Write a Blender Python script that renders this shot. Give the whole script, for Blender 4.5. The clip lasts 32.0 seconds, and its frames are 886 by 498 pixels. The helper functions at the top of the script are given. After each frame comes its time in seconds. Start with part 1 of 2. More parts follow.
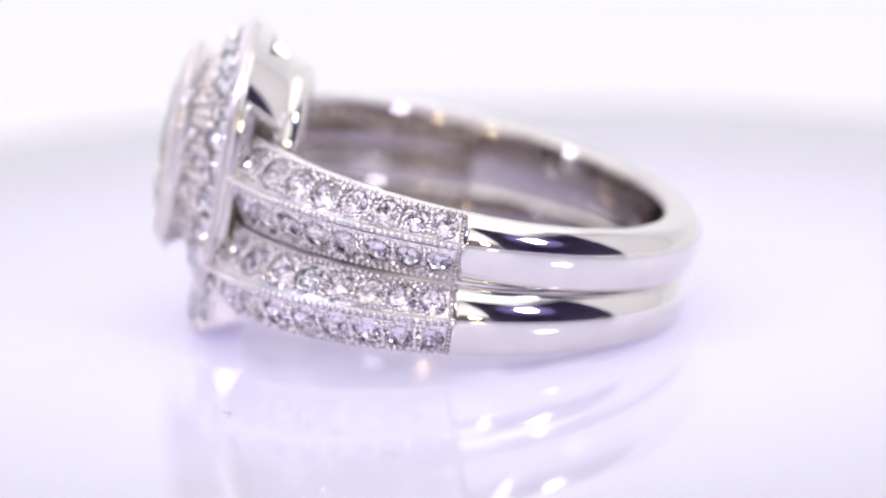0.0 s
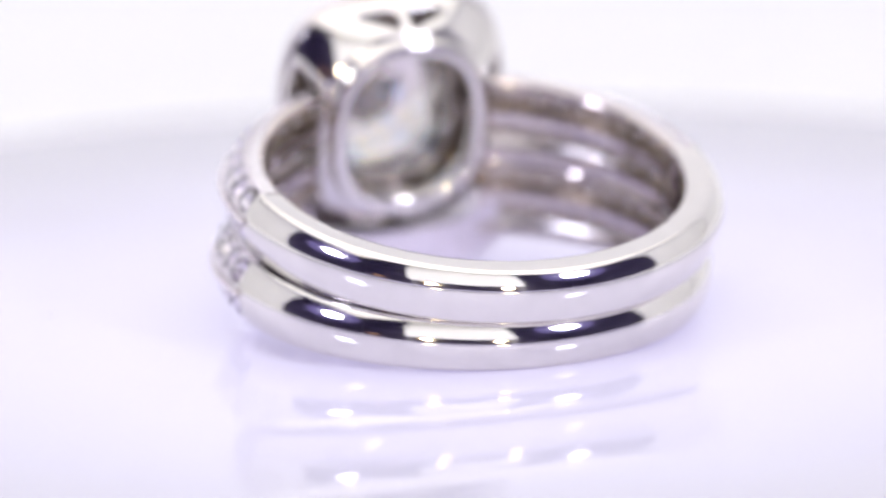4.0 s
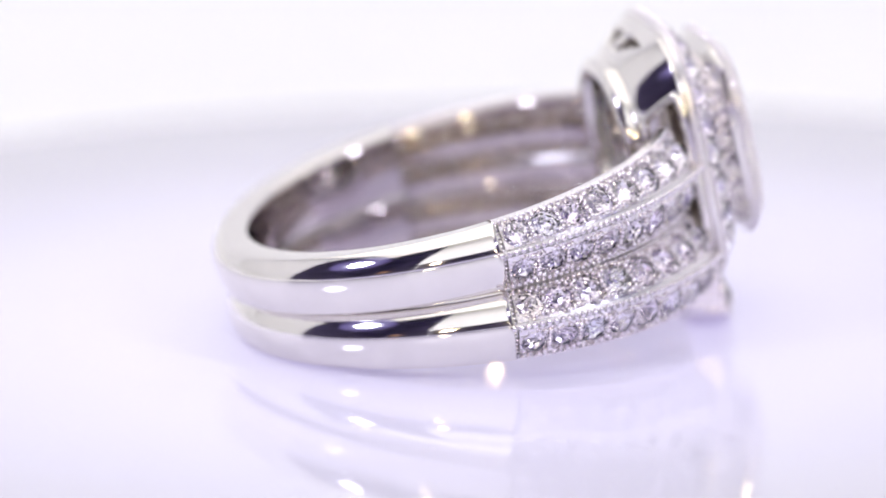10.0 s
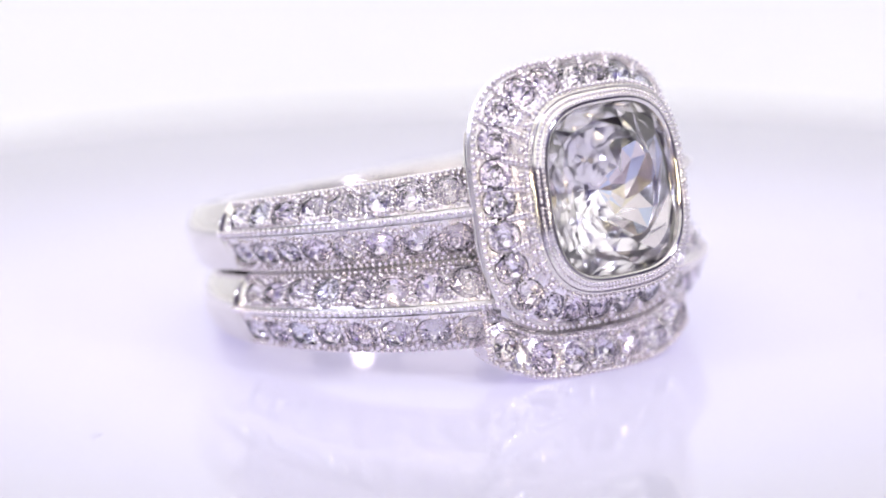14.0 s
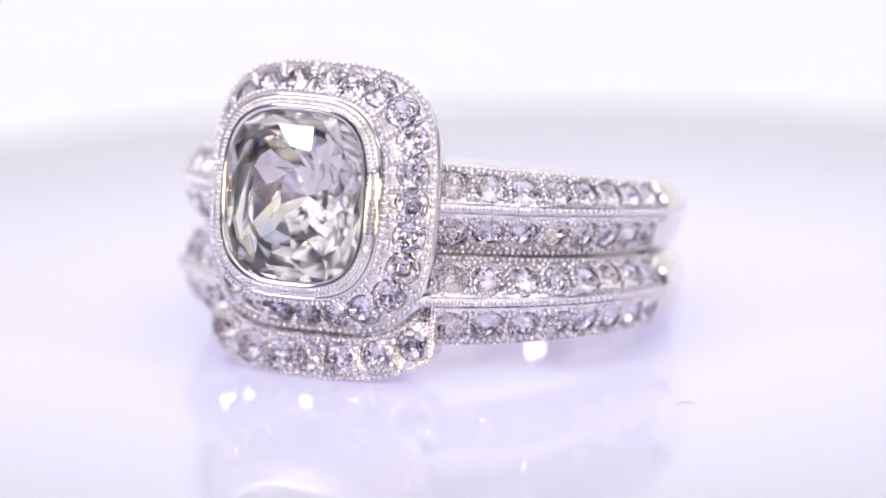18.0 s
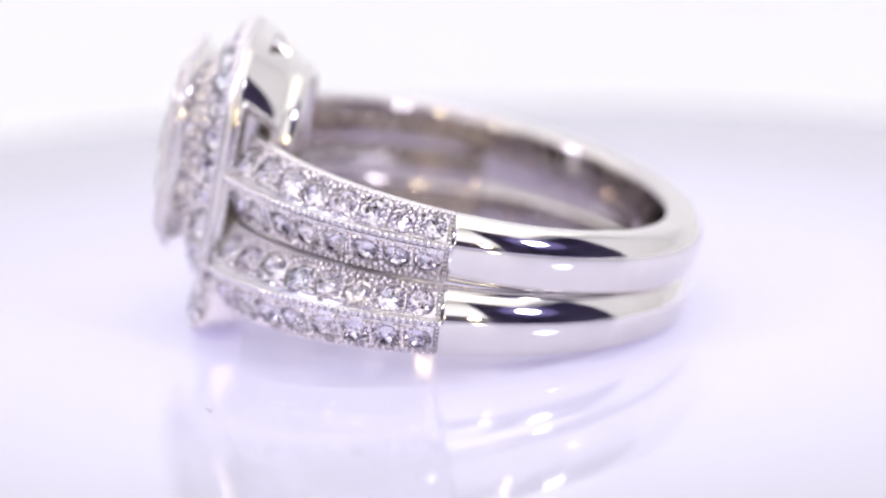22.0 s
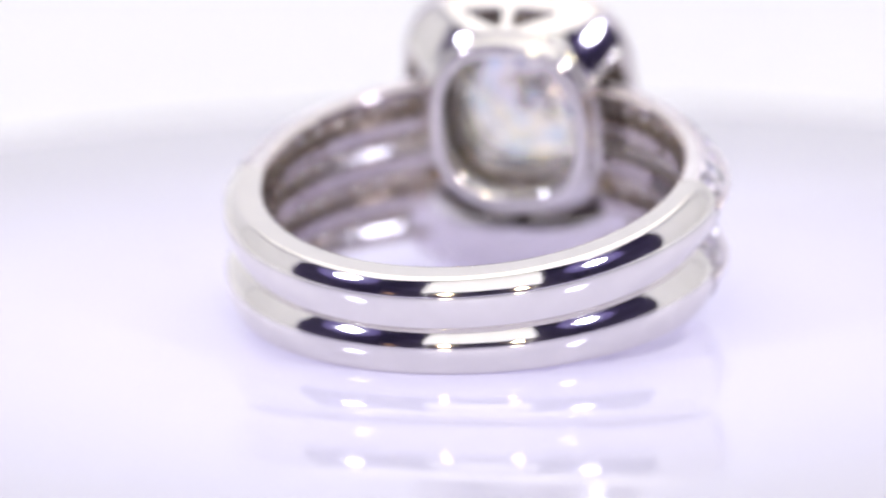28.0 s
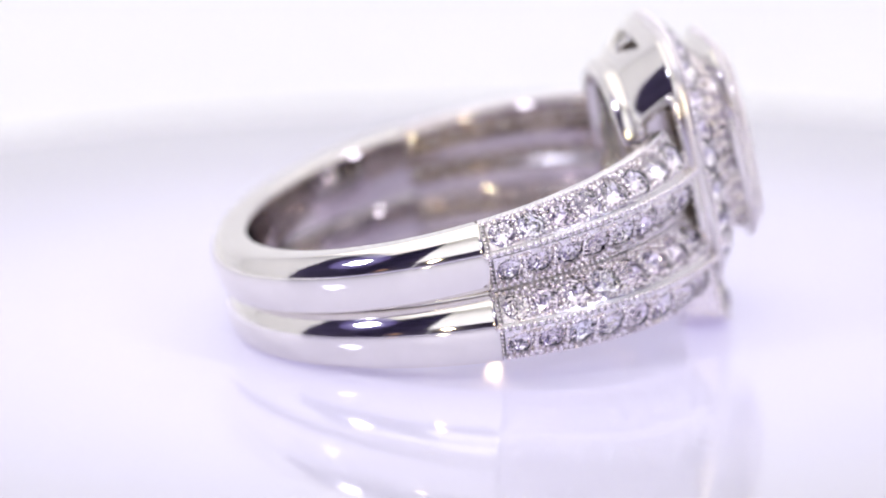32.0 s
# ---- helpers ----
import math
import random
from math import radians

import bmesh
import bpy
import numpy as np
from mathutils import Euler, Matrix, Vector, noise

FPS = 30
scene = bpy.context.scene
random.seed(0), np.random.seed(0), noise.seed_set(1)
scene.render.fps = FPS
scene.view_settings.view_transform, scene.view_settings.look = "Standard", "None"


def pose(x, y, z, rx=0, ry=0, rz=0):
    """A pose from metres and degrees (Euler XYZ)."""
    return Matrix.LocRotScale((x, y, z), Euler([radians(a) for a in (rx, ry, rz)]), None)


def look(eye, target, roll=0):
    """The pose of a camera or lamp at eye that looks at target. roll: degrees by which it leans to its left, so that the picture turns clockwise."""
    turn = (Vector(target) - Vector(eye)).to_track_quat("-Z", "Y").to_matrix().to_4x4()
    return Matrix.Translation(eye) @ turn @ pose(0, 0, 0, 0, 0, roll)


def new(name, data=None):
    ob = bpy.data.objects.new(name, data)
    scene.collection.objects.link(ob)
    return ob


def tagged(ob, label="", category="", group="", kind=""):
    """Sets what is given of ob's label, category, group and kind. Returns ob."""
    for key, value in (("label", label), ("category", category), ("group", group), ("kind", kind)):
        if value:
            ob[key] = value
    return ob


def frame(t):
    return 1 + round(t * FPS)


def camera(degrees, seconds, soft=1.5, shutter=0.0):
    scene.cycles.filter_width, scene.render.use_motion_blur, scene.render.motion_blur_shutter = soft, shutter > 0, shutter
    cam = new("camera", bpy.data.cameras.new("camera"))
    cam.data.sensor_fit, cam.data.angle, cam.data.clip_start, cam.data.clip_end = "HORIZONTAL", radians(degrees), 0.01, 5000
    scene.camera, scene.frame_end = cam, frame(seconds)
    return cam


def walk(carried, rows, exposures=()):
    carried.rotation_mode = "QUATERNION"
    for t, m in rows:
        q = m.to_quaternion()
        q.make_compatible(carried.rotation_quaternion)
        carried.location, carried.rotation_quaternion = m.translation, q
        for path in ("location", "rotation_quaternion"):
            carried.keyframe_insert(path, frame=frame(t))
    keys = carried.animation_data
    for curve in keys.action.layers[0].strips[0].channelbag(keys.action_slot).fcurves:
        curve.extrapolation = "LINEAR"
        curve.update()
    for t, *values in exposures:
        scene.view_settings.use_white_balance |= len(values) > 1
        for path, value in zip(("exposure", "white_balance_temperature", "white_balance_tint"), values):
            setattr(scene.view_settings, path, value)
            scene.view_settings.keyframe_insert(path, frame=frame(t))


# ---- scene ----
# All lengths below are in millimetres and are multiplied by MM on the way into the meshes.
MM = 0.001
SPIN = -16.5036          # turntable, degrees a second
FRONT = 16.7             # seconds at which the table's zero faces the camera
YAW = -7.67              # rings' own turn on the table

# ---- camera: stands still, the table turns ----
cam = camera(9.0, 32.0, soft=1.8)
EYE = Vector((0.0, -223.12, 55.3)) * MM
AIM = Vector((-0.002127, 0.973537, -0.228520))
CAM_POSE = look(EYE, EYE + AIM, -1.4)
cam.data.dof.use_dof = True
cam.data.dof.focus_distance = 0.2189
cam.data.dof.aperture_fstop = 27.0
walk(cam, [(0.0, CAM_POSE), (32.0, CAM_POSE)])

# ---- world and lights ----
world = bpy.data.worlds.new("room")
scene.world = world
world.use_nodes = True
world.node_tree.nodes["Background"].inputs[0].default_value = (0.02, 0.018, 0.024, 1)
world.node_tree.nodes["Background"].inputs[1].default_value = 0.5
scene.view_settings.exposure = 0.325


def area(name, at, to, size, watts, colour, size_y=0.0):
    data = bpy.data.lights.new(name, "AREA")
    data.energy, data.color, data.size = watts, colour, size * MM
    data.shape = "DISK"
    if size_y:
        data.shape, data.size_y = "RECTANGLE", size_y * MM
    ob = new(name, data)
    ob.matrix_world = look(Vector(at) * MM, Vector(to) * MM)
    return ob


# overhead diffuser of the light tent, and the four small lamps in front of it
area("tent_diffuser", (0, 40, 300), (0, 40, 0), 520, 0.53, (1.0, 0.965, 0.885), 520)
area("tent_front_diffuser", (0, -297, 255), (0, 0, 255), 272, 0.100, (1.0, 0.965, 0.885), 350)


def lamp_at(azimuth, elevation, dist):
    a, e = radians(azimuth), radians(elevation)
    return (dist * math.sin(a) * math.cos(e), -dist * math.cos(a) * math.cos(e), 4 + dist * math.sin(e))


area("lamp_cool", lamp_at(-62, 31, 420), (0, 0, 4), 66, 0.36, (0.80, 0.82, 1.0))
area("lamp_cool", lamp_at(50, 31, 420), (0, 0, 4), 66, 0.36, (0.80, 0.82, 1.0))
# wide violet discs added behind the two cool lamps to tint the dark reflections
area("violet_glow_disc", lamp_at(-62, 31, 426), (0, 0, 4), 190, 0.022, (0.42, 0.33, 1.0))
area("violet_glow_disc", lamp_at(50, 31, 426), (0, 0, 4), 190, 0.022, (0.42, 0.33, 1.0))
area("lamp_warm", lamp_at(-15, 7.5, 285), (0, 0, 4), 20, 0.06, (1.0, 0.85, 0.56))
area("lamp_warm", lamp_at(17, 7.5, 285), (0, 0, 4), 20, 0.06, (1.0, 0.85, 0.56))
area("lamp_amber", lamp_at(-39, 5, 500), (0, 0, 4), 46, 0.0022, (1.0, 0.55, 0.32))


# ---- materials ----
def material(name, colour, rough, metallic=0.0, spread=0.04, scale=900.0, bump=0.0, bump_scale=4000.0, **more):
    m = bpy.data.materials.new(name)
    m.use_nodes = True
    nt = m.node_tree
    b = nt.nodes["Principled BSDF"]
    b.inputs["Metallic"].default_value = metallic
    for key, value in more.items():
        b.inputs[key.replace("_", " ")].default_value = value
    coord = nt.nodes.new("ShaderNodeTexCoord")
    big = nt.nodes.new("ShaderNodeTexNoise")
    big.inputs["Scale"].default_value = scale
    big.inputs["Detail"].default_value = 4.0
    nt.links.new(coord.outputs["Object"], big.inputs["Vector"])
    ramp = nt.nodes.new("ShaderNodeValToRGB")
    ramp.color_ramp.elements[0].position, ramp.color_ramp.elements[1].position = 0.3, 0.7
    ramp.color_ramp.elements[0].color = (*[c * (1 - spread) for c in colour], 1)
    ramp.color_ramp.elements[1].color = (*[min(1, c * (1 + spread)) for c in colour], 1)
    nt.links.new(big.outputs["Fac"], ramp.inputs["Fac"])
    nt.links.new(ramp.outputs["Color"], b.inputs["Base Color"])
    fine = nt.nodes.new("ShaderNodeTexNoise")
    fine.inputs["Scale"].default_value = bump_scale
    fine.inputs["Detail"].default_value = 3.0
    nt.links.new(coord.outputs["Object"], fine.inputs["Vector"])
    span = nt.nodes.new("ShaderNodeMapRange")
    span.inputs["To Min"].default_value, span.inputs["To Max"].default_value = rough * 0.7, rough * 1.3
    nt.links.new(fine.outputs["Fac"], span.inputs["Value"])
    nt.links.new(span.outputs["Result"], b.inputs["Roughness"])
    if bump:
        bn = nt.nodes.new("ShaderNodeBump")
        bn.inputs["Strength"].default_value = bump
        bn.inputs["Distance"].default_value = 0.00002
        nt.links.new(fine.outputs["Fac"], bn.inputs["Height"])
        nt.links.new(bn.outputs["Normal"], b.inputs["Normal"])
    return m


GOLD = material("polished_white_gold", (0.84, 0.815, 0.775), 0.07, 1.0, 0.02, 900, 0.7, 350)
GOLD_CUT = material("engraved_white_gold", (0.86, 0.83, 0.84), 0.30, 1.0, 0.05, 1500, 0.8, 6000)
GOLD_BEAD = material("raised_white_gold_grain", (0.90, 0.86, 0.88), 0.15, 1.0, 0.03)
GOLD_SEAT = material("bright_cut_white_gold", (0.88, 0.84, 0.86), 0.26, 1.0, 0.05, 1500, 0.85, 6500)
GOLD_IN = material("darkened_inner_gold", (0.63, 0.575, 0.56), 0.06, 1.0, 0.05, 700, 0.6, 350)
# dull drilled metal, browned and darkened in colour for the shade of recesses
GOLD_RECESS_SHADE = material("dull_shaded_white_gold", (0.47, 0.41, 0.35), 0.28, 1.0, 0.12, 1200, 0.8, 3000)
# lilac emission added to the tabletop, for the rings' lower sides to mirror
ACRYLIC = material("emissive_white_acrylic", (0.30, 0.285, 0.36), 0.04, 0.0, 0.012, 60, Emission_Color=(0.73, 0.68, 1.0, 1), Emission_Strength=0.42)
# the plate's lilac glow is emission put into its material
PLATE_ACRYLIC = material("emissive_turntable_acrylic", (0.530, 0.526, 0.546), 0.06, 0.0, 0.012, 60, Specular_IOR_Level=0.33, Emission_Color=(0.665, 0.60, 1.0, 1))


def radial_emission(m, strong, weak, near, far):
    """Emission added at the plate's middle, fading towards the rim; no lamp lies below."""
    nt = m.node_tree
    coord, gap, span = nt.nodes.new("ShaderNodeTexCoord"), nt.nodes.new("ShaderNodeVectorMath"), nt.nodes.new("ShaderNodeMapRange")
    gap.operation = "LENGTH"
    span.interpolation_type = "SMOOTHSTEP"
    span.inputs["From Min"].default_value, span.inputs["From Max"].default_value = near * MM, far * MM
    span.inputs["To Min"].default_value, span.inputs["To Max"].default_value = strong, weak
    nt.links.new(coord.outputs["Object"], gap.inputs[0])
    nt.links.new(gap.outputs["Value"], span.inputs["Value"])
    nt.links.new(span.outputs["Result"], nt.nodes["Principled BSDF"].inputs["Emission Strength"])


radial_emission(PLATE_ACRYLIC, 0.325, 0.065, 12, 40)
PAPER = material("white_paper", (0.862, 0.862, 0.86), 0.6, 0.0, 0.01, 40)
LINT = material("grey_fibre", (0.42, 0.40, 0.44), 0.8)
DARK = material("dark_room_paint", (0.46, 0.40, 0.64), 0.7, 0.0, 0.2, 6)


def diamond_material(name, tint, ior=2.417, rough=0.0):
    m = bpy.data.materials.new(name)
    m.use_nodes = True
    nt = m.node_tree
    b = nt.nodes["Principled BSDF"]
    b.inputs["Base Color"].default_value = (*tint, 1)
    b.inputs["Transmission Weight"].default_value = 1.0
    b.inputs["Specular Tint"].default_value = (*tint, 1)
    b.inputs["IOR"].default_value = ior
    b.inputs["Roughness"].default_value = rough
    return m


def with_fire_tint(m):
    """Fire painted as tint: each small stone leans a little lilac, blue or straw."""
    nt = m.node_tree
    info, ramp = nt.nodes.new("ShaderNodeObjectInfo"), nt.nodes.new("ShaderNodeValToRGB")
    ramp.color_ramp.interpolation = "CONSTANT"
    tints = ((0.0, (0.97, 0.95, 1.0)), (0.35, (0.96, 0.91, 1.0)), (0.6, (0.91, 0.93, 1.0)), (0.78, (1.0, 0.97, 0.94)), (0.86, (0.97, 0.95, 1.0)))
    while len(ramp.color_ramp.elements) < len(tints):
        ramp.color_ramp.elements.new(0.5)
    for stop, (at, tint) in zip(ramp.color_ramp.elements, tints):
        stop.position, stop.color = at, (*tint, 1)
    nt.links.new(info.outputs["Random"], ramp.inputs["Fac"])
    nt.links.new(ramp.outputs["Color"], nt.nodes["Principled BSDF"].inputs["Base Color"])
    return m


# mirror metal in place of glass: a well-cut stone's pavilion throws all light back
FACET_BACK = material("mirror_pavilion", (0.98, 0.96, 0.975), 0.05, 1.0, 0.01)
DIAMOND = diamond_material("diamond", (1.0, 0.965, 0.955), 1.92, 0.01)
# the lower facets: plain ones, and some with blue or straw fire tinted in
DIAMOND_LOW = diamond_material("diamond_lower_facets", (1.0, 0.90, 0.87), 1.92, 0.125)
DIAMOND_BLUE = diamond_material("diamond_blue_fire_tint", (0.55, 0.70, 1.0), 1.92, 0.09)
DIAMOND_STRAW = diamond_material("diamond_straw_fire_tint", (1.0, 0.88, 0.50), 1.92, 0.09)
DIAMOND_SMALL = with_fire_tint(diamond_material("small_diamond", (0.98, 0.97, 1.0), 1.85))


# ---- mesh helpers ----
def part(name, bm, mat, parent=None, label="", smooth=False):
    bmesh.ops.recalc_face_normals(bm, faces=bm.faces)
    me = bpy.data.meshes.new(name)
    for f in bm.faces:
        f.smooth = smooth
    bm.to_mesh(me)
    bm.free()
    me.materials.append(mat)
    ob = new(name, me)
    if parent:
        ob.parent = parent
    if label:
        ob["label"] = label
    return ob


def loft(rings, closed_profile=False, closed_sweep=False, caps=False):
    """A skin over rings of points (lists of Vectors in millimetres), one ring after the other."""
    bm = bmesh.new()
    vs = [[bm.verts.new(p * MM) for p in ring] for ring in rings]
    n = len(rings[0])
    pairs = list(zip(vs, vs[1:])) + ([(vs[-1], vs[0])] if closed_sweep else [])
    for a, b in pairs:
        for i in range(n if closed_profile else n - 1):
            j = (i + 1) % n
            bm.faces.new((a[i], a[j], b[j], b[i]))
    if caps:
        bm.faces.new(vs[0])
        bm.faces.new(vs[-1])
    return bm


def beads(points, radius):
    """Small round grains at the points, as one mesh."""
    bm = bmesh.new()
    rows, seg = 4, 8
    for p in points:
        if isinstance(p, tuple):
            p, rad = p
        else:
            rad = radius
        ring_list = []
        for i in range(1, rows):
            e = math.pi * i / rows
            ring_list.append([bm.verts.new((p + Vector((math.sin(e) * math.cos(2 * math.pi * k / seg), math.sin(e) * math.sin(2 * math.pi * k / seg), math.cos(e))) * rad) * MM) for k in range(seg)])
        top, low = bm.verts.new((p + Vector((0, 0, rad))) * MM), bm.verts.new((p - Vector((0, 0, rad))) * MM)
        for k in range(seg):
            k2 = (k + 1) % seg
            bm.faces.new((top, ring_list[0][k], ring_list[0][k2]))
            bm.faces.new((low, ring_list[-1][k2], ring_list[-1][k]))
            for a, b in zip(ring_list, ring_list[1:]):
                bm.faces.new((a[k], b[k], b[k2], a[k2]))
    return bm


def cushion(a, b, angle, n=3.3):
    c, s = math.cos(angle), math.sin(angle)
    return (a * math.copysign(abs(c) ** (2 / n), c), b * math.copysign(abs(s) ** (2 / n), s))


def even_cushion(a, b, count, n=3.3):
    """Points at even steps along a cushion outline."""
    fine = [Vector(cushion(a, b, 2 * math.pi * k / 2000, n)) for k in range(2001)]
    run = [0.0]
    for p, q in zip(fine, fine[1:]):
        run.append(run[-1] + (q - p).length)
    out, k = [], 0
    for i in range(count):
        want = run[-1] * i / count
        while run[k + 1] < want:
            k += 1
        out.append(fine[k])
    return out


def gem_mesh(name, a, b, n, table, crown, pavilion, steps, rows, seed, uneven_rows):
    """A brilliant with its girdle at z = 0: the hull of its facet corners."""
    bm = bmesh.new()
    cutter = random.Random(seed)
    pts = []
    for k in range(steps):
        t = 2 * math.pi * k / steps
        for f, turn, z in ((table, math.pi / steps, crown), ((table + 1) / 2 * 1.05, 0.0, crown * 0.58), (0.84, math.pi / steps, crown * 0.36)):
            x, y = cushion(a * f, b * f, t + turn, n)
            pts.append((x, y, z))
    for k in range(steps * 2):
        x, y = cushion(a, b, math.pi * k / steps, n)
        pts.append((x, y, 0.02 * a))
        pts.append((x, y, -0.02 * a))
    for i in range(1, rows):
        f = 1 - i / rows
        for k in range(steps * 2):
            if f < 0.35 and k % 2:
                continue
            x, y = cushion(a * f, b * f, math.pi * (k + 0.5 * (i % 2) + cutter.uniform(-0.25, 0.25)) / steps, 2.0 + (n - 2.0) * f)
            pts.append((x, y, -pavilion * (1 - f) * (1 + 0.08 * f) * cutter.uniform(*uneven_rows)))
    for p in pts:
        uneven = cutter.uniform(0.988, 1.008) if p[2] < -0.1 * a else 1.0
        bm.verts.new(Vector(p) * MM * uneven)
    bmesh.ops.convex_hull(bm, input=bm.verts)
    bmesh.ops.dissolve_limit(bm, angle_limit=0.01, verts=bm.verts, edges=bm.edges)
    bmesh.ops.recalc_face_normals(bm, faces=bm.faces)
    me = bpy.data.meshes.new(name)
    bm.to_mesh(me)
    bm.free()
    me.materials.append(DIAMOND_SMALL)
    me.materials.append(FACET_BACK)
    for face in me.polygons:
        if face.normal.z < -0.2:
            face.material_index = 1
    return me


def cut_stone(name, a, b, n, table, crown, pavilion, rows, around, tilt, glass, seed):
    """A stone with a faceted crown and many small pavilion facets, each tilted a little its own way."""
    cutter = random.Random(seed)
    bm = bmesh.new()

    def ring(f, z, count, shift, loose, wobble):
        out = []
        for k in range(count):
            x, y = cushion(a * f, b * f, 2 * math.pi * (k + shift + cutter.uniform(-loose, loose)) / count, 2.0 + (n - 2.0) * f)
            out.append(bm.verts.new(Vector((x, y, z + cutter.uniform(-wobble, wobble))) * MM))
        return out

    def skin(lower, upper):
        for k in range(len(lower)):
            j = (k + 1) % len(lower)
            for corners in ((lower[k], lower[j], upper[k]), (upper[k], lower[j], upper[j])):
                bm.faces.new(corners)

    girdle = ring(1.0, 0.0, around, 0.0, 0.0, 0.0)
    middle = ring((1 + table) / 2 + 0.04, crown * 0.62, around, 0.5, 0.0, 0.0)
    top = ring(table, crown, around, 1.0, 0.0, 0.0)
    skin(girdle, middle)
    skin(middle, top)
    bm.faces.new(top)
    last = girdle
    for i in range(1, rows):
        f = 1 - i / rows
        low = ring(f, -pavilion * (1 - f) * (1 + 0.07 * f), around, 0.5 * (i % 2), 0.22, tilt * (1 if i < rows - 1 else 0.5))
        skin(last, low)
        last = low
    tip = bm.verts.new((0, 0, -pavilion * MM))
    for k in range(around):
        bm.faces.new((last[k], last[(k + 1) % around], tip))
    bmesh.ops.recalc_face_normals(bm, faces=bm.faces)
    me = bpy.data.meshes.new(name)
    bm.to_mesh(me)
    bm.free()
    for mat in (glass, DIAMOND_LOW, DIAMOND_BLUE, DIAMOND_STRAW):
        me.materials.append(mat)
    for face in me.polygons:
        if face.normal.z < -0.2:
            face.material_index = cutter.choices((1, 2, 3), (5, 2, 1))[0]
    return me


SMALL_GEMS = [gem_mesh("pave_diamond", 0.5, 0.5, 2.0, 0.50, 0.20, 0.40, 7, 5, k, (0.90, 1.06)) for k in range(8)]


def set_stone(parent, place, normal, along, size, name="pave_diamond"):
    z = normal.normalized()
    x = (along - z * along.dot(z)).normalized()
    y = z.cross(x)
    m = Matrix((x, y, z)).transposed().to_4x4()
    m.translation = place * MM
    ob = new(name, random.choice(SMALL_GEMS))
    ob.parent = parent
    ob.matrix_basis = m @ pose(0, 0, 0, random.uniform(-7, 7), random.uniform(-7, 7), random.uniform(0, 360)) @ Matrix.Scale(size, 4)
    return ob


def seat(bm, place, normal, along, size, corners, depth=0.42):
    """A drilled seat: metal from the stone's edge out to the four corners of its cell, and a cone below."""
    z = normal.normalized()
    x = (along - z * along.dot(z)).normalized()
    y = z.cross(x)
    hole, low, rim = [], [], []
    for a, b in zip(corners, corners[1:] + corners[:1]):
        for k in range(4):
            p = a.lerp(b, k / 4)
            t = math.atan2((p - place).dot(y), (p - place).dot(x))
            way = x * math.cos(t) + y * math.sin(t)
            rim.append(bm.verts.new(p * MM))
            hole.append(bm.verts.new((place + way * size * 0.475 + z * size * 0.03) * MM))
            low.append(bm.verts.new((place + way * size * 0.17 - z * depth) * MM))
    for k in range(16):
        j = (k + 1) % 16
        bm.faces.new((rim[k], rim[j], hole[j], hole[k]))
        bm.faces.new((hole[k], hole[j], low[j], low[k]))


# ---- the setting: tent, backdrop, room ----
def box(name, lo, hi, mat):
    bm = bmesh.new()
    bmesh.ops.create_cube(bm, size=1)
    for v in bm.verts:
        v.co = Vector([(lo[i] + (hi[i] - lo[i]) * (v.co[i] + 0.5)) * MM for i in range(3)])
    return part(name, bm, mat)


def sweep_sheet():
    prof = [(-60, -6)]
    for k in range(0, 13):
        a = math.pi / 2 * k / 12
        prof.append((150 + 90 * math.sin(a), -6 + 90 * (1 - math.cos(a))))
    prof.append((240, 330))
    back = [(y + 1.2, z - 1.2) for y, z in prof][::-1]
    rings = [[Vector((x, y, z)) for y, z in prof + back] for x in (-330, 330)]
    return part("backdrop", loft(rings, closed_profile=True, caps=True), PAPER, smooth=False)


tagged(sweep_sheet(), "seamless white paper sweep behind the turntable", "backdrop", kind="structure")
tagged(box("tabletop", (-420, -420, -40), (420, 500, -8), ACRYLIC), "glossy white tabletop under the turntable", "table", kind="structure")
tagged(box("wall_tent_left", (-334, -20, -6), (-331, 240, 330), PAPER), "white fabric side of the light tent", "wall", kind="structure")
tagged(box("wall_tent_right", (331, -20, -6), (334, 240, 330), PAPER), "white fabric side of the light tent", "wall", kind="structure")
tagged(box("ceiling", (-340, -230, 330), (340, 245, 334), PAPER), "white fabric roof of the light tent", "ceiling", kind="structure")
tagged(box("wall_room_front", (-900, -905, -40), (900, -900, 900), DARK), "dark wall of the room behind the camera", "wall", kind="structure")
tagged(box("wall_room_left", (-905, -900, -40), (-900, 900, 900), DARK), "dark side wall of the room", "wall", kind="structure")
tagged(box("wall_room_right", (900, -900, -40), (905, 900, 900), DARK), "dark side wall of the room", "wall", kind="structure")
tagged(box("wall_room_back", (-900, 900, -40), (900, 905, 900), DARK), "dark wall of the room behind the tent", "wall", kind="structure")
tagged(box("ceiling_room", (-905, -905, 900), (905, 905, 905), DARK), "dark ceiling of the room", "ceiling", kind="structure")
card = tagged(new("reflector_card"), "white reflector card on two thin legs behind the camera", "reflector")
for piece in (box("panel", (-138, -302, 78), (138, -299, 432), PAPER), box("leg", (-130, -306, -8), (-126, -302, 200), PAPER), box("leg", (126, -306, -8), (130, -302, 200), PAPER)):
    piece.parent = card


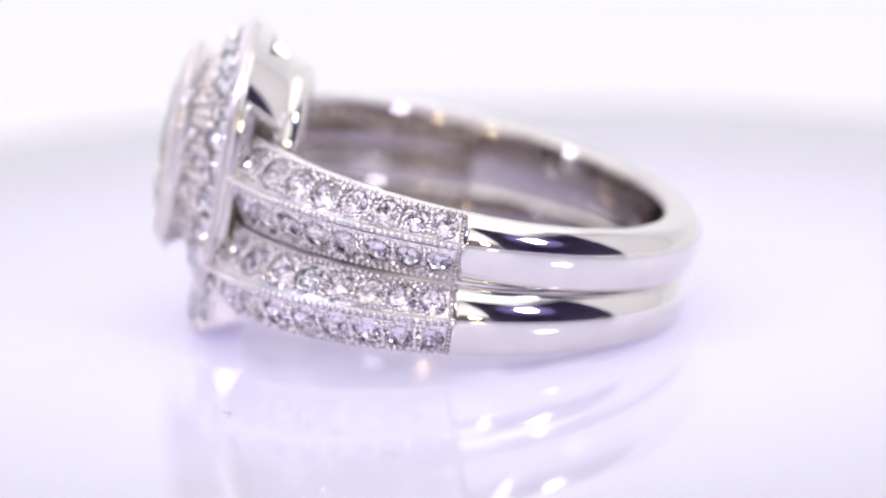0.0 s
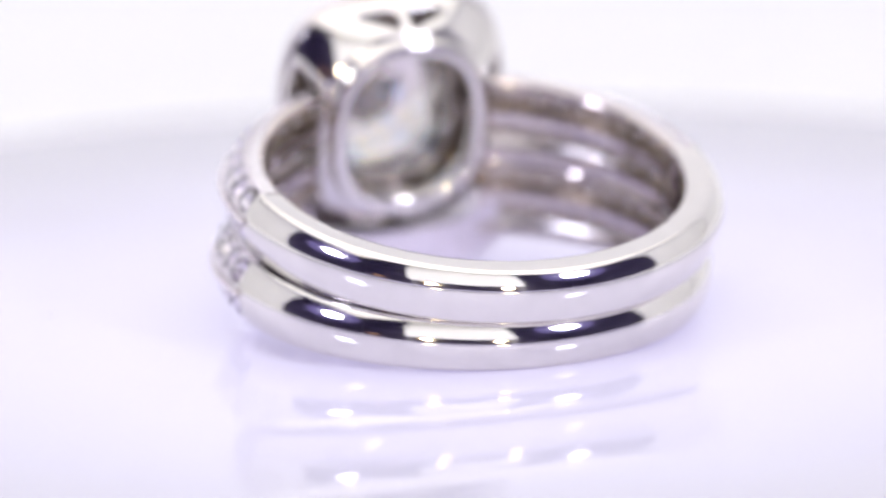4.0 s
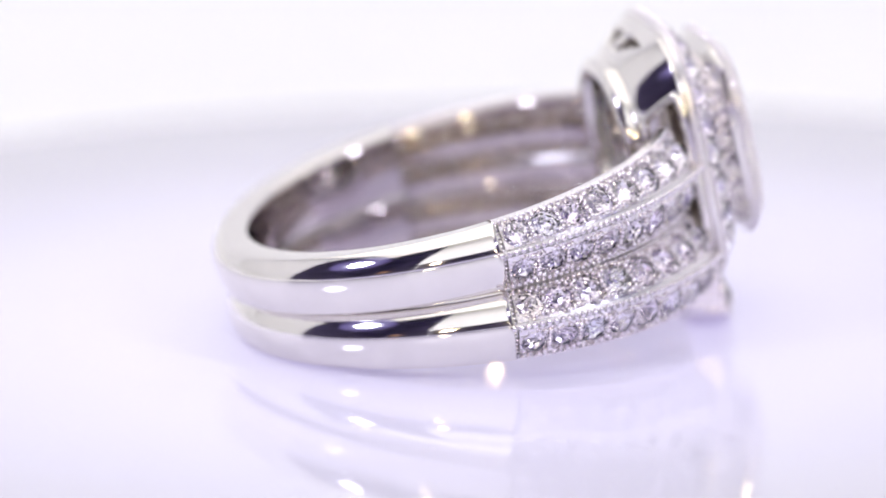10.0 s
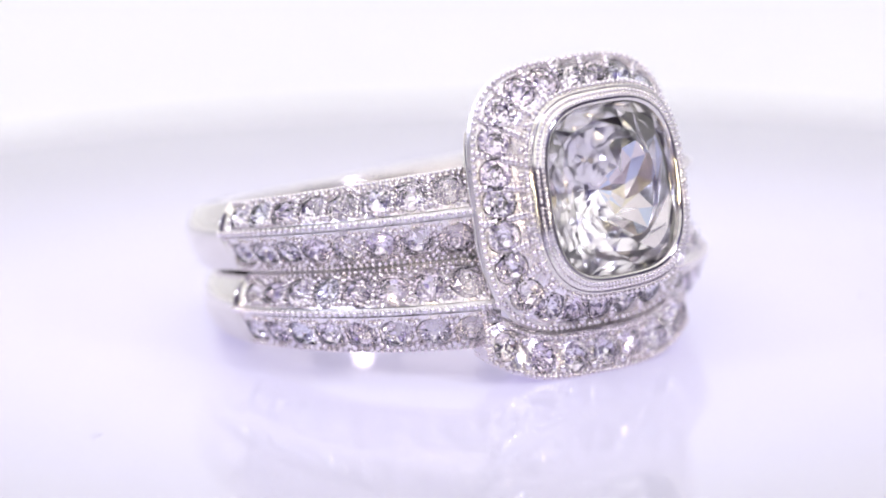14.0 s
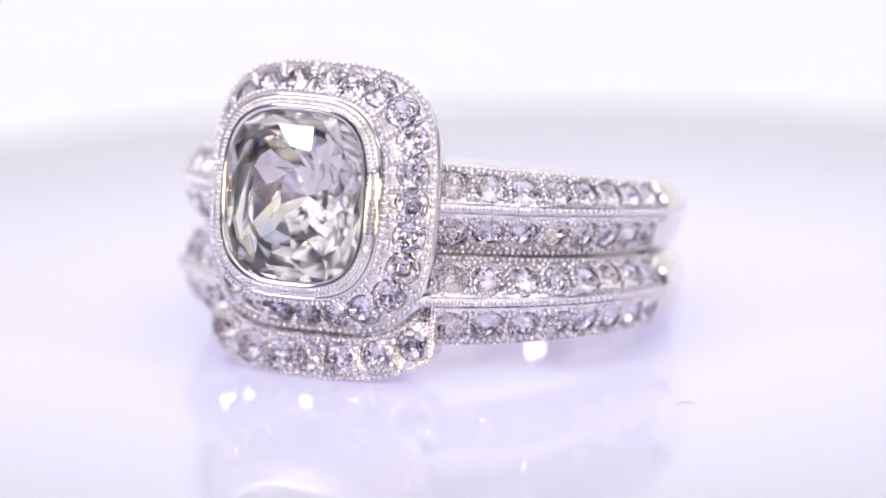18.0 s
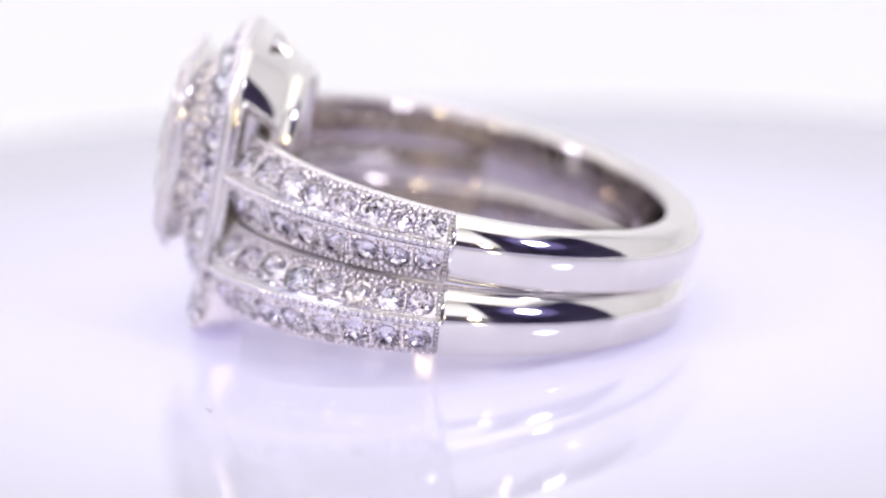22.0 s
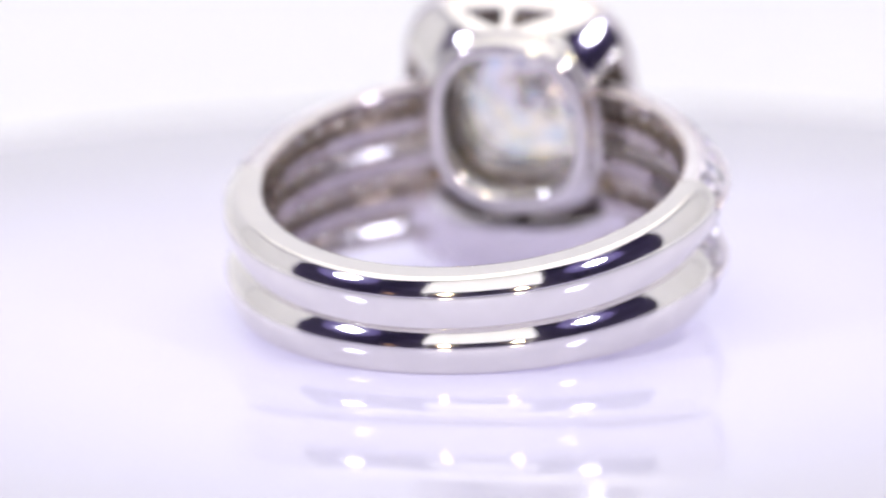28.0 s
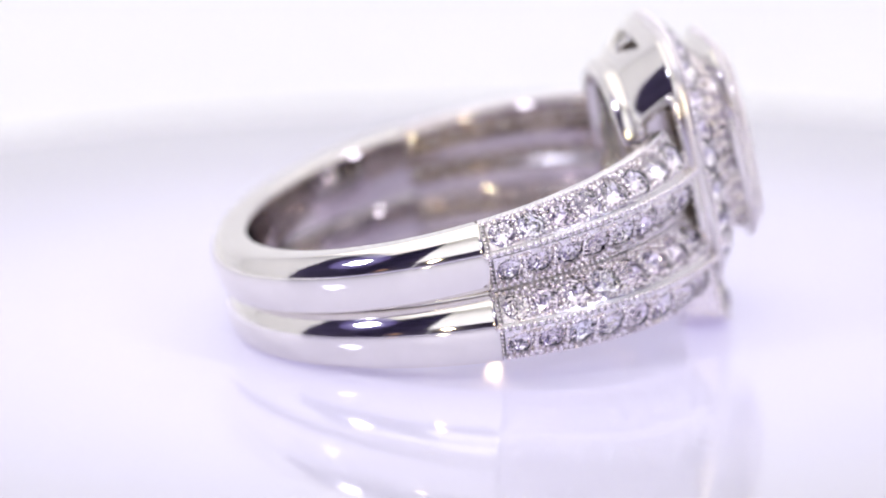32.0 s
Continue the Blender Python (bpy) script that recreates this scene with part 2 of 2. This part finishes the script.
def turntable():
    thing = tagged(new("turntable"), "glossy white round acrylic turntable plate", "turntable")
    prof = [(0.01, 0.0), (43.2, 0.0), (43.7, -0.15), (44.0, -0.5), (44.0, -3.6), (43.6, -4.0), (0.01, -4.0)]
    rings = []
    for k in range(128):
        a = 2 * math.pi * k / 128
        rings.append([Vector((r * math.cos(a), r * math.sin(a), z)) for r, z in prof])
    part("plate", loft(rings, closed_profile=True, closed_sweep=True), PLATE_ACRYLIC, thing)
    prof = [(0.01, -4.0), (30, -4.0), (30.5, -4.3), (30.5, -5.7), (30, -6.0), (0.01, -6.0)]
    rings = [[Vector((r * math.cos(2 * math.pi * k / 64), r * math.sin(2 * math.pi * k / 64), z)) for r, z in prof] for k in range(64)]
    part("base", loft(rings, closed_profile=True, closed_sweep=True), PAPER, thing)
    return thing


# ---- the rings ----
INNER, RIDGE = 8.5, 10.2
PAVE_END = 25.5
BAND_TOP = Matrix.Translation((-0.86, 0.02, 5.05)) @ pose(0, 0, 0, -11.28)
BAND_LOW = Matrix.Translation((-0.64, -0.67, 2.13)) @ pose(0, 0, 0, -6.8)
HEAD = BAND_TOP @ Matrix.Translation((0.1, -9.2, 0.10)) @ Matrix(((1, 0, 0, 0), (0, 0, -1, 0), (0, 1, 0, 0), (0, 0, 0, 1)))


class Band:
    """One shank: half its width grows from the back towards the head."""

    def __init__(self, m, half0, grow, start, heel, lift, inner_ease, lip):
        self.m, self.half0, self.grow, self.start, self.heel, self.lift, self.inner_ease, self.lip = m, half0, grow, start, heel, lift, inner_ease, lip

    def half(self, a):
        return self.half0 + self.grow * 10.0 * math.cos(radians(a))

    def at(self, a, r, w):
        w += self.lift * math.sin(radians(a)) ** 2 * max(0.0, r - 9.2)
        return self.m @ Vector((r * math.sin(radians(a)), -r * math.cos(radians(a)), w))

    def way(self, a, dr, dw):
        return (self.m.to_3x3() @ Vector((dr * math.sin(radians(a)), -dr * math.cos(radians(a)), dw))).normalized()


TOP = Band(BAND_TOP, 1.385, 0.0420, 93.4, 0.27, 0.22, 0.08, 0.16)
LOW = Band(BAND_LOW, 1.420, 0.0430, 94.8, 0.0, 0.13, 0.30, 0.0)


def edge(h):
    """Radius at which the outer facets end: the facets keep their slope as the shank tapers."""
    return RIDGE - 0.69 * h


def rounded(r, w, rad, a0, a1, steps=6):
    """An arc of a section: centre, radius and the two angles, from the outward direction."""
    out = []
    for k in range(steps + 1):
        a = radians(a0 + (a1 - a0) * k / steps)
        out.append((r + rad * math.cos(a), w + rad * math.sin(a)))
    return out


def flank(u):
    """Fall of the domed outside: a soft ridge, then a flank that steepens towards the edge."""
    if u < 0.32:
        return 0.50 * u * u
    v = u - 0.32
    return 0.0512 + 0.32 * v + 0.45 * v * v


EASE = 0.30


def plain_profile(band, a):
    """Soft-ridged section with rounded edges; at the back its lower flank is taller and steeper."""
    h, back = band.half(a), max(0.0, -math.cos(radians(a)))
    lower, fall, corner = h * (1 + band.heel * back), 1 - 0.42 * back, 0.15
    pts = rounded(INNER + EASE, h - EASE, EASE, 180, 90)
    under = [(r, -w) for r, w in rounded(INNER + band.inner_ease, lower - band.inner_ease, band.inner_ease, 180, 90)[::-1]]
    top = rounded(RIDGE - flank(0.94) * h - corner, h - corner, corner, 84, 46, 4)
    low = [(r, -w) for r, w in rounded(RIDGE - fall * flank(0.94) * h - corner, lower - corner, corner, 84, 34, 5)[::-1]]
    dome = [(RIDGE - h * flank(u), h * u) for u in [0.90 - 0.90 * k / 16 for k in range(17)]]
    dome += [(RIDGE - fall * h * flank(u), -lower * u) for u in [0.90 * k / 16 for k in range(1, 17)]]
    inside = [(INNER - 0.05, -(h - EASE) * 0.5), (INNER - 0.07, 0), (INNER - 0.05, (h - EASE) * 0.5)]
    return inside + pts + top + dome + low + under


def pave_profile(band, a):
    h = band.half(a)
    g, e = INNER + 0.55, edge(h)
    eased = rounded(INNER + EASE, h - EASE, EASE, 180, 90, 6)
    crisp = rounded(INNER + band.inner_ease, h + band.lip - band.inner_ease, band.inner_ease, 180, 90, 6)
    return [(r, -w) for r, w in crisp[::-1]] + [(INNER, -h * 0.76), (g, -h * 0.72), (g, -h * 0.22), (INNER, -h * 0.16), (INNER, h * 0.16), (g, h * 0.22), (g, h * 0.72), (INNER, h * 0.76)] + eased + [
        (e - 0.05, h), (e + 0.06, h * 0.96), (e + 0.08, h * 0.88), (e - 0.16, h * 0.80), (RIDGE - 0.72, h * 0.15), (RIDGE - 0.09 - 0.09 * h, h * 0.135), (RIDGE - 0.11, 0),
        (RIDGE - 0.09 - 0.09 * h, -h * 0.135), (RIDGE - 0.72, -h * 0.15), (e - 0.16, -h * 0.80), (e + 0.08, -h * 0.88), (e + 0.06, -h * 0.96), (e - 0.05, -h), (e - 0.16, -h), (e - 0.20, -h - band.lip)]


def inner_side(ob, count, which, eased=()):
    """The finger side of a shank, its dimmer reflections put into a darker gold."""
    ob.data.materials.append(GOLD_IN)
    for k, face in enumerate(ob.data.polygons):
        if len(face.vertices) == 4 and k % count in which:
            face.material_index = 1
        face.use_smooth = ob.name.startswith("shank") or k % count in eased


def recess_shade(ob, count, which):
    """Drilled backs and undersides in dull gold, with their shade put into its colour."""
    ob.data.materials.append(GOLD_RECESS_SHADE)
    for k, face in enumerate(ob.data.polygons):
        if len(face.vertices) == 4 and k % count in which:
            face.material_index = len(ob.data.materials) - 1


def shank(band, thing):
    def swept(a0, a1, steps, profile):
        rings = []
        for k in range(steps + 1):
            a = a0 + (a1 - a0) * k / steps
            rings.append([band.at(a, r, w) for r, w in profile(band, a)])
        return loft(rings, closed_profile=True, caps=True)

    plain = part("shank", swept(band.start, 360 - band.start, 150, plain_profile), GOLD, thing, "polished plain white gold shank", True)
    turned = len(plain_profile(band, 180))
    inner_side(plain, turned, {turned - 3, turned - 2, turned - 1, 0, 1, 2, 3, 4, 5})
    for side in (1, -1):
        arm = part("shoulder", swept(side * PAVE_END, side * band.start, 70, pave_profile), GOLD_CUT, thing, "engraved white gold shoulder cut for small diamonds")
        turned = len(pave_profile(band, 0))
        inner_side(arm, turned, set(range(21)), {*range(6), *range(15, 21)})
        recess_shade(arm, turned, {7, 8, 9, 11, 12, 13})
        for row in (1, -1):
            grains, cells = [], bmesh.new()
            a = band.start - 1.2
            while True:
                h = band.half(a)
                size = 0.84 * h
                a -= math.degrees(size * 0.52 / 9.7)
                if a < PAVE_END + 4.5:
                    break
                h = band.half(a)
                mid = band.at(side * a, (RIDGE + edge(h)) / 2 - 0.02, row * h * 0.50)
                normal = band.way(side * a, h * 0.96, row * (RIDGE - edge(h)))
                along = band.m.to_3x3() @ Vector((math.cos(radians(side * a)), math.sin(radians(side * a)), 0))
                set_stone(thing, mid + normal * 0.05, normal, along, size * random.uniform(0.95, 1.0))
                wide = math.degrees(size * 0.525 / 9.7)
                seat(cells, mid, normal, along, size * 0.96, [band.at(side * (a + da), RIDGE + (edge(band.half(a + da)) - RIDGE) * f - 0.02, row * band.half(a + da) * f) for da, f in ((wide, 0.115), (wide, 0.94), (-wide, 0.94), (-wide, 0.115))])
                a -= math.degrees(size * 0.52 / 9.7)
                h = band.half(a)
                for f, da, rad in ((0.24, 1.2, 0.12), (0.24, -1.2, 0.12), (0.27, 0.0, 0.13), (0.39, 0.0, 0.13), (0.61, 0.0, 0.13), (0.76, 0.0, 0.14), (0.83, 1.25, 0.13), (0.83, -1.25, 0.13), (0.20, 2.7, 0.10), (0.85, 2.7, 0.12), (0.50, 0.0, 0.11)):
                    b = a + da + random.uniform(-0.15, 0.15)
                    grains.append((band.at(side * b, RIDGE + (edge(h) - RIDGE) * f + 0.075, row * h * f * 1.03), rad))
            part("bead_setting", beads(grains, 0.13), GOLD_BEAD, thing, "", True)["kind"] = "stuff"
            inside = []
            for k in range(10):
                b = PAVE_END + 4 + k * 6.6
                inside.append((band.at(side * (b + 3.3), INNER + 0.60, row * band.half(b) * 0.47), 0.3))
            part("stone_back", beads(inside, 0.2), GOLD, thing, "backs of the stones seen through the open gallery", True)["kind"] = "stuff"
            part("stone_seat", cells, GOLD_SEAT, thing, "bright-cut seats of the small diamonds")["kind"] = "stuff"
        for f in (0.0, 0.93, -0.93):
            pts = []
            count = int(radians(band.start - PAVE_END) * (RIDGE if f == 0 else 9.3) / (0.275 if f == 0 else 0.25))
            for k in range(count + 1):
                a = PAVE_END + (band.start - PAVE_END) * k / count
                pts.append(band.at(side * a, RIDGE + (edge(band.half(a)) - RIDGE) * abs(f) + (0.09 if f else 0.10), band.half(a) * (f * 1.03 if f else 0)))
            part("milgrain", beads(pts, 0.128 if f == 0 else 0.105), GOLD_BEAD, thing, "fine beaded milgrain edge", True)["kind"] = "stuff"
        pts = []
        for k in range(15):
            f = -0.88 + 1.76 * k / 14
            pts.append(band.at(side * (band.start - 0.5), RIDGE + (edge(band.half(band.start)) - RIDGE) * abs(f) - 0.02, band.half(band.start) * f))
        part("milgrain", beads(pts, 0.078), GOLD_BEAD, thing, "fine beaded milgrain edge", True)["kind"] = "stuff"


def head_point(x, y, z):
    return HEAD @ Vector((x, y, z))


def cushion_loft(sections, n=3.4, count=160, rise=0.0):
    rings = []
    for k in range(count):
        t = 2 * math.pi * k / count
        rings.append([head_point(cushion(a, b, t, n)[0], cushion(a, b, t, n)[1] + rise, z) for a, b, z in sections])
    return loft(rings, closed_profile=True, closed_sweep=True)


def engagement_ring():
    thing = tagged(new("engagement_ring"), "white gold halo ring with a large cushion-cut diamond", "ring", "bridal ring set")
    shank(TOP, thing)
    halo = part("halo", cushion_loft([(4.2, 4.46, -0.16), (4.85, 5.11, -0.16), (5.02, 5.28, -0.10), (5.07, 5.33, 0.06), (5.02, 5.28, 0.16), (4.86, 5.12, 0.22), (4.78, 5.04, 0.27), (4.70, 4.96, 0.12), (4.5, 4.76, 0.0), (3.74, 4.0, 0.28), (3.0, 3.26, 0.50), (3.0, 3.26, -0.2)]), GOLD_CUT, thing, "cushion-shaped halo plate")
    recess_shade(halo, 12, {0, 10, 11})
    bezel = part("bezel", cushion_loft([(2.85, 3.1, -0.5), (3.04, 3.3, 0.3), (3.20, 3.47, 1.0), (3.36, 3.63, 1.30), (3.60, 3.88, 1.66), (3.79, 4.07, 1.96), (3.81, 4.09, 2.05), (3.75, 4.03, 2.15), (3.64, 3.92, 2.23), (3.40, 3.67, 2.44), (3.30, 3.57, 2.53), (3.18, 3.44, 2.57), (3.07, 3.32, 2.47), (3.0, 3.24, 2.0), (2.62, 2.85, -0.5)], 3.1), GOLD, thing, "polished bezel round the centre diamond", True)
    recess_shade(bezel, 15, {0, 14})
    part("gallery_ring", cushion_loft([(2.80, 3.08, -2.45), (2.92, 3.20, -2.62), (3.30, 3.58, -2.68), (3.54, 3.82, -2.5), (3.60, 3.88, -2.1), (3.52, 3.80, -1.75), (3.10, 3.36, -1.65), (2.82, 3.10, -1.8)], 2.45, rise=0.2), GOLD, thing, "rounded base ring of the setting", True)
    # tapering gallery wall with its openings
    bm = bmesh.new()
    cols, rows = 240, 16
    grid, flat = [], []

    for i in range(rows + 1):
        s = i / rows
        a, b, z = 3.40 + 1.38 * s ** 0.74, 3.68 + 1.36 * s ** 0.74, -1.9 + 1.78 * s
        row = [(p.x, p.y + 0.2 * (1 - s)) for p in even_cushion(a, b, cols, 2.45 + 1.0 * s)]
        flat.append(row)
        grid.append([bm.verts.new(head_point(x, y, z) * MM) for x, y in row])
    for i in range(rows):
        s = (i + 0.5) / rows
        for k in range(cols):
            k2 = (k + 1) % cols
            x, y = (flat[i][k][0] + flat[i][k2][0]) / 2, (flat[i][k][1] + flat[i][k2][1]) / 2
            hole = abs(x) > 2.2 and abs(y - 0.1) < 1.75 + 1.25 * s and 0.10 < s < 0.86
            hole |= abs(y) > 2.6 and 0.16 < s < 0.60 and 0.22 < abs(x) < 0.5 + 1.5 * (s - 0.16) / 0.44
            if not hole:
                bm.faces.new((grid[i][k], grid[i][k2], grid[i + 1][k2], grid[i + 1][k]))
    for v in [v for v in bm.verts if not v.link_faces]:
        bm.verts.remove(v)
    wall = part("gallery", bm, GOLD, thing, "pierced gallery under the halo", True)
    mod = wall.modifiers.new("thickness", "SOLIDIFY")
    mod.thickness, mod.offset = 0.34 * MM, 0.0
    # raised polished frames round the two side windows
    for side in (1, -1):
        rim = []
        for k in range(48):
            x, y = cushion(1.0, 1.0, 2 * math.pi * k / 48, 7.0)
            s = 0.48 + 0.40 * x
            y = 0.1 + (1.85 + 1.25 * s) * y
            a, b, n = 3.40 + 1.38 * s ** 0.74 + 0.10, 3.68 + 1.36 * s ** 0.74 + 0.10, 2.45 + 1.0 * s
            x = side * a * (1 - (abs(y) / b) ** n) ** (1 / n)
            mid = Vector((x, y, -1.9 + 1.78 * s))
            rim.append((mid, Vector((side * 0.79, 0, -0.61))))
        rings = []
        for k in range(48):
            mid, out = rim[k]
            along = (rim[(k + 1) % 48][0] - rim[k - 1][0]).normalized()
            across = along.cross(out).normalized()
            rings.append([HEAD @ (mid + across * 0.20 * math.cos(2 * math.pi * i / 10) + out * 0.20 * math.sin(2 * math.pi * i / 10)) for i in range(10)])
        part("gallery_frame", loft(rings, closed_profile=True, closed_sweep=True), GOLD, thing, "polished frame of the gallery window", True)
    # stones of the halo, seen as one row
    grains, cells = [], bmesh.new()
    count = 24
    spots = even_cushion(4.20, 4.47, count, 3.4)
    for k, p in enumerate(spots):
        q, o = spots[(k + 1) % count], spots[k - 1]
        along = (HEAD.to_3x3() @ Vector((q.x - o.x, q.y - o.y, 0))).normalized()
        out = Vector((p.x, p.y, 0)).normalized()
        normal = HEAD.to_3x3() @ (Vector((0, 0, 1)) * 0.835 + out * 0.55)
        place = head_point(p.x, p.y, 0.57)
        set_stone(thing, place + normal.normalized() * 0.03, normal, along, 1.40 * random.uniform(0.97, 1.02))
        cell = []
        for a, b, order in ((o, p, (-0.97, 0.80)), (p, q, (0.80, -0.97))):
            mid = (a + b) / 2
            cell += [head_point(mid.x * (1 + f / 4.20), mid.y * (1 + f / 4.47), 0.60 - 0.66 * f) for f in order]
        seat(cells, place, normal, along, 1.32, cell, 0.5)
        m = (p + q) / 2
        for step, z in ((0.59, 0.28), (0.43, 0.39), (0.26, 0.50), (-0.19, 0.80), (-0.34, 0.89), (-0.48, 0.99), (-0.64, 1.09)):
            grains.append((head_point(m.x * (1 + step / 4.20), m.y * (1 + step / 4.47), z), 0.19 if abs(step) > 0.30 else 0.165))
        for mid in (p, m):
            grains.append((head_point(mid.x * (1 - 0.82 / 4.20), mid.y * (1 - 0.82 / 4.47), 1.19), 0.17))
    part("bead_setting", beads(grains, 0.13), GOLD_BEAD, thing, "", True)["kind"] = "stuff"
    part("stone_seat", cells, GOLD_SEAT, thing, "bright-cut seats of the small diamonds")["kind"] = "stuff"
    for a, b, z, n, rad, gap in ((4.95, 5.21, 0.25, 3.4, 0.128, 0.285), (3.83, 4.11, 2.09, 3.1, 0.11, 0.25), (3.50, 3.77, 2.375, 3.1, 0.082, 0.185), (3.34, 3.61, 2.515, 3.1, 0.082, 0.185)):
        count = int(7.1 * (a + b) / 2 / gap)
        part("milgrain", beads([head_point(p.x, p.y, z) for p in even_cushion(a, b, count, n)], rad), GOLD_BEAD, thing, "fine beaded milgrain edge", True)["kind"] = "stuff"
    part("bezel_rail", cushion_loft([(3.66 + 0.07 * math.cos(2 * math.pi * k / 8), 3.94 + 0.07 * math.cos(2 * math.pi * k / 8), 2.20 + 0.09 * math.sin(2 * math.pi * k / 8)) for k in range(8)], 3.1), GOLD, thing, "thin polished wire round the bezel", True)
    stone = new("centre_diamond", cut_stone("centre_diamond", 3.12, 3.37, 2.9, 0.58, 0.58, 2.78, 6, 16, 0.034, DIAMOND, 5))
    stone.parent = thing
    stone["label"] = "large cushion-cut diamond"
    m = HEAD @ Matrix.Translation((0, 0, 2.32))
    m.translation = m.translation * MM
    stone.matrix_basis = m
    return thing


def wedding_band():
    thing = tagged(new("wedding_band"), "contoured white gold wedding band set with small diamonds", "ring", "bridal ring set")
    shank(LOW, thing)

    def upper(x):
        return -5.43 * max(0.0, 1 - abs(x / 5.15) ** 3.4) ** (1 / 3.4) if abs(x) < 5.1 else 0.0

    def lower(x, z):
        return -7.25 + 1.2 * abs(x / 5) ** 3.2 - 0.197 * z

    def front(x, y, z):
        return head_point(x, y, z + 0.5 - 1.0 * (x / 5.0) ** 2)

    count = 60
    rings = []
    for k in range(count + 1):
        x = -5.0 + 10.0 * k / count
        x = 5.0 * math.sin(math.pi / 2 * x / 5.0)
        u = min(upper(x), -3.75)
        rings.append([head_point(x * 0.93, u + 0.5, -1.5), front(x, u, -0.05), front(x, u - 0.06, 0.04), front(x, u - 0.24, 0.05), front(x, u - 0.28, -0.5 if abs(x) < 4.8 else 0.03),
                      front(x, lower(x, 0) + 0.28, -0.5 if abs(x) < 4.8 else 0.03), front(x, lower(x, 0) + 0.24, 0.05), front(x, lower(x, 0) + 0.06, 0.04), front(x, lower(x, 0), -0.05), head_point(x * 0.95, lower(x, -1.7), -1.7)])
    part("contour_plate", loft(rings, closed_profile=True, caps=True), GOLD_SEAT, thing, "curved plate that follows the halo")
    grains, edge, cells = [], [], bmesh.new()
    xs = [-4.23 + 8.46 * k / 6 for k in range(7)]
    for k, x in enumerate(xs):
        u, l = min(upper(x), -3.75), lower(x, 0)
        size = min(1.3, (u - l) * 0.74)
        out, right = HEAD.to_3x3() @ Vector((0, 0, 1)), HEAD.to_3x3() @ Vector((1, 0, 0))
        set_stone(thing, front(x, (u + l) / 2, 0.0), out, right, size)
        cell = [front(cx, cy, -0.02) for cx in (x - 0.70, x + 0.70) for cy in (min(upper(cx), -3.75) - 0.2, lower(cx, 0) + 0.2)]
        seat(cells, front(x, (u + l) / 2, -0.02), out, right, size * 0.97, [cell[0], cell[1], cell[3], cell[2]])
        if k:
            m = (xs[k - 1] + x) / 2
            u, l = min(upper(m), -3.75), lower(m, 0)
            grains += [(front(m, u - 0.47, 0.05), 0.20), (front(m, l + 0.47, 0.05), 0.20), (front(m - 0.3, u - 0.3, 0.02), 0.13), (front(m + 0.3, u - 0.3, 0.02), 0.13), (front(m - 0.3, l + 0.3, 0.02), 0.13), (front(m + 0.3, l + 0.3, 0.02), 0.13)]
    for side in (1, -1):
        out, right = HEAD.to_3x3() @ Vector((0, 0, 1)), HEAD.to_3x3() @ Vector((1, 0, 0))
        set_stone(thing, front(side * 4.6, -4.25, 0.05), out, right, 0.66)
        grains += [(front(side * 4.62, y, 0.04), rad) for y, rad in ((-3.88, 0.12), (-4.66, 0.14), (-5.45, 0.15), (-5.75, 0.13))]
    part("bead_setting", beads(grains, 0.13), GOLD_BEAD, thing, "", True)["kind"] = "stuff"
    part("stone_seat", cells, GOLD_SEAT, thing, "bright-cut seats of the small diamonds")["kind"] = "stuff"
    for k in range(45):
        x = -4.93 + 9.86 * k / 44
        edge += [front(x, min(upper(x), -3.75) - 0.14, 0.07), front(x, lower(x, 0) + 0.14, 0.07)]
    for side in (1, -1):
        for k in range(12):
            edge.append(front(side * 4.9, -3.85 - 2.0 * k / 11, 0.07))
    part("milgrain", beads(edge, 0.102), GOLD_BEAD, thing, "fine beaded milgrain edge", True)["kind"] = "stuff"
    return thing


def lint(x, y, turn, length):
    """A hair-thin fibre lying on the plate."""
    rings = []
    for k in range(13):
        u = (k / 12 - 0.5) * length
        mid = Vector((u, 0.35 * length * math.sin(4.2 * k / 12) * (k / 12), 0.016))
        rings.append([mid + Vector((0, 0.014 * math.cos(2 * math.pi * i / 6), 0.014 * math.sin(2 * math.pi * i / 6))) for i in range(6)])
    spin = pose(0, 0, 0, 0, 0, turn)
    ob = part("lint_fibre", loft([[spin @ p + Vector((x, y, 0)) for p in ring] for ring in rings], closed_profile=True, caps=True), LINT, None, "", True)
    return tagged(ob, "tiny grey lint fibre lying on the white plate", "lint", "lint on the plate")


PLATE = turntable()
FIBRES = [lint(13.4, -10.2, 30, 0.65), lint(20.4, -4.65, 70, 0.6), lint(-21.95, -2.6, 40, 0.7)]
SOLITAIRE = engagement_ring()
CONTOUR = wedding_band()


def motions():
    """The plate turns at an even speed and carries both rings round."""
    for thing, turn in ((PLATE, 0.0), (SOLITAIRE, YAW), (CONTOUR, YAW), *[(fibre, 0.0) for fibre in FIBRES]):
        walk(thing, [(k * 0.5, pose(0, 0, 0, 0, 0, turn + SPIN * (k * 0.5 - FRONT))) for k in range(65)])


motions()
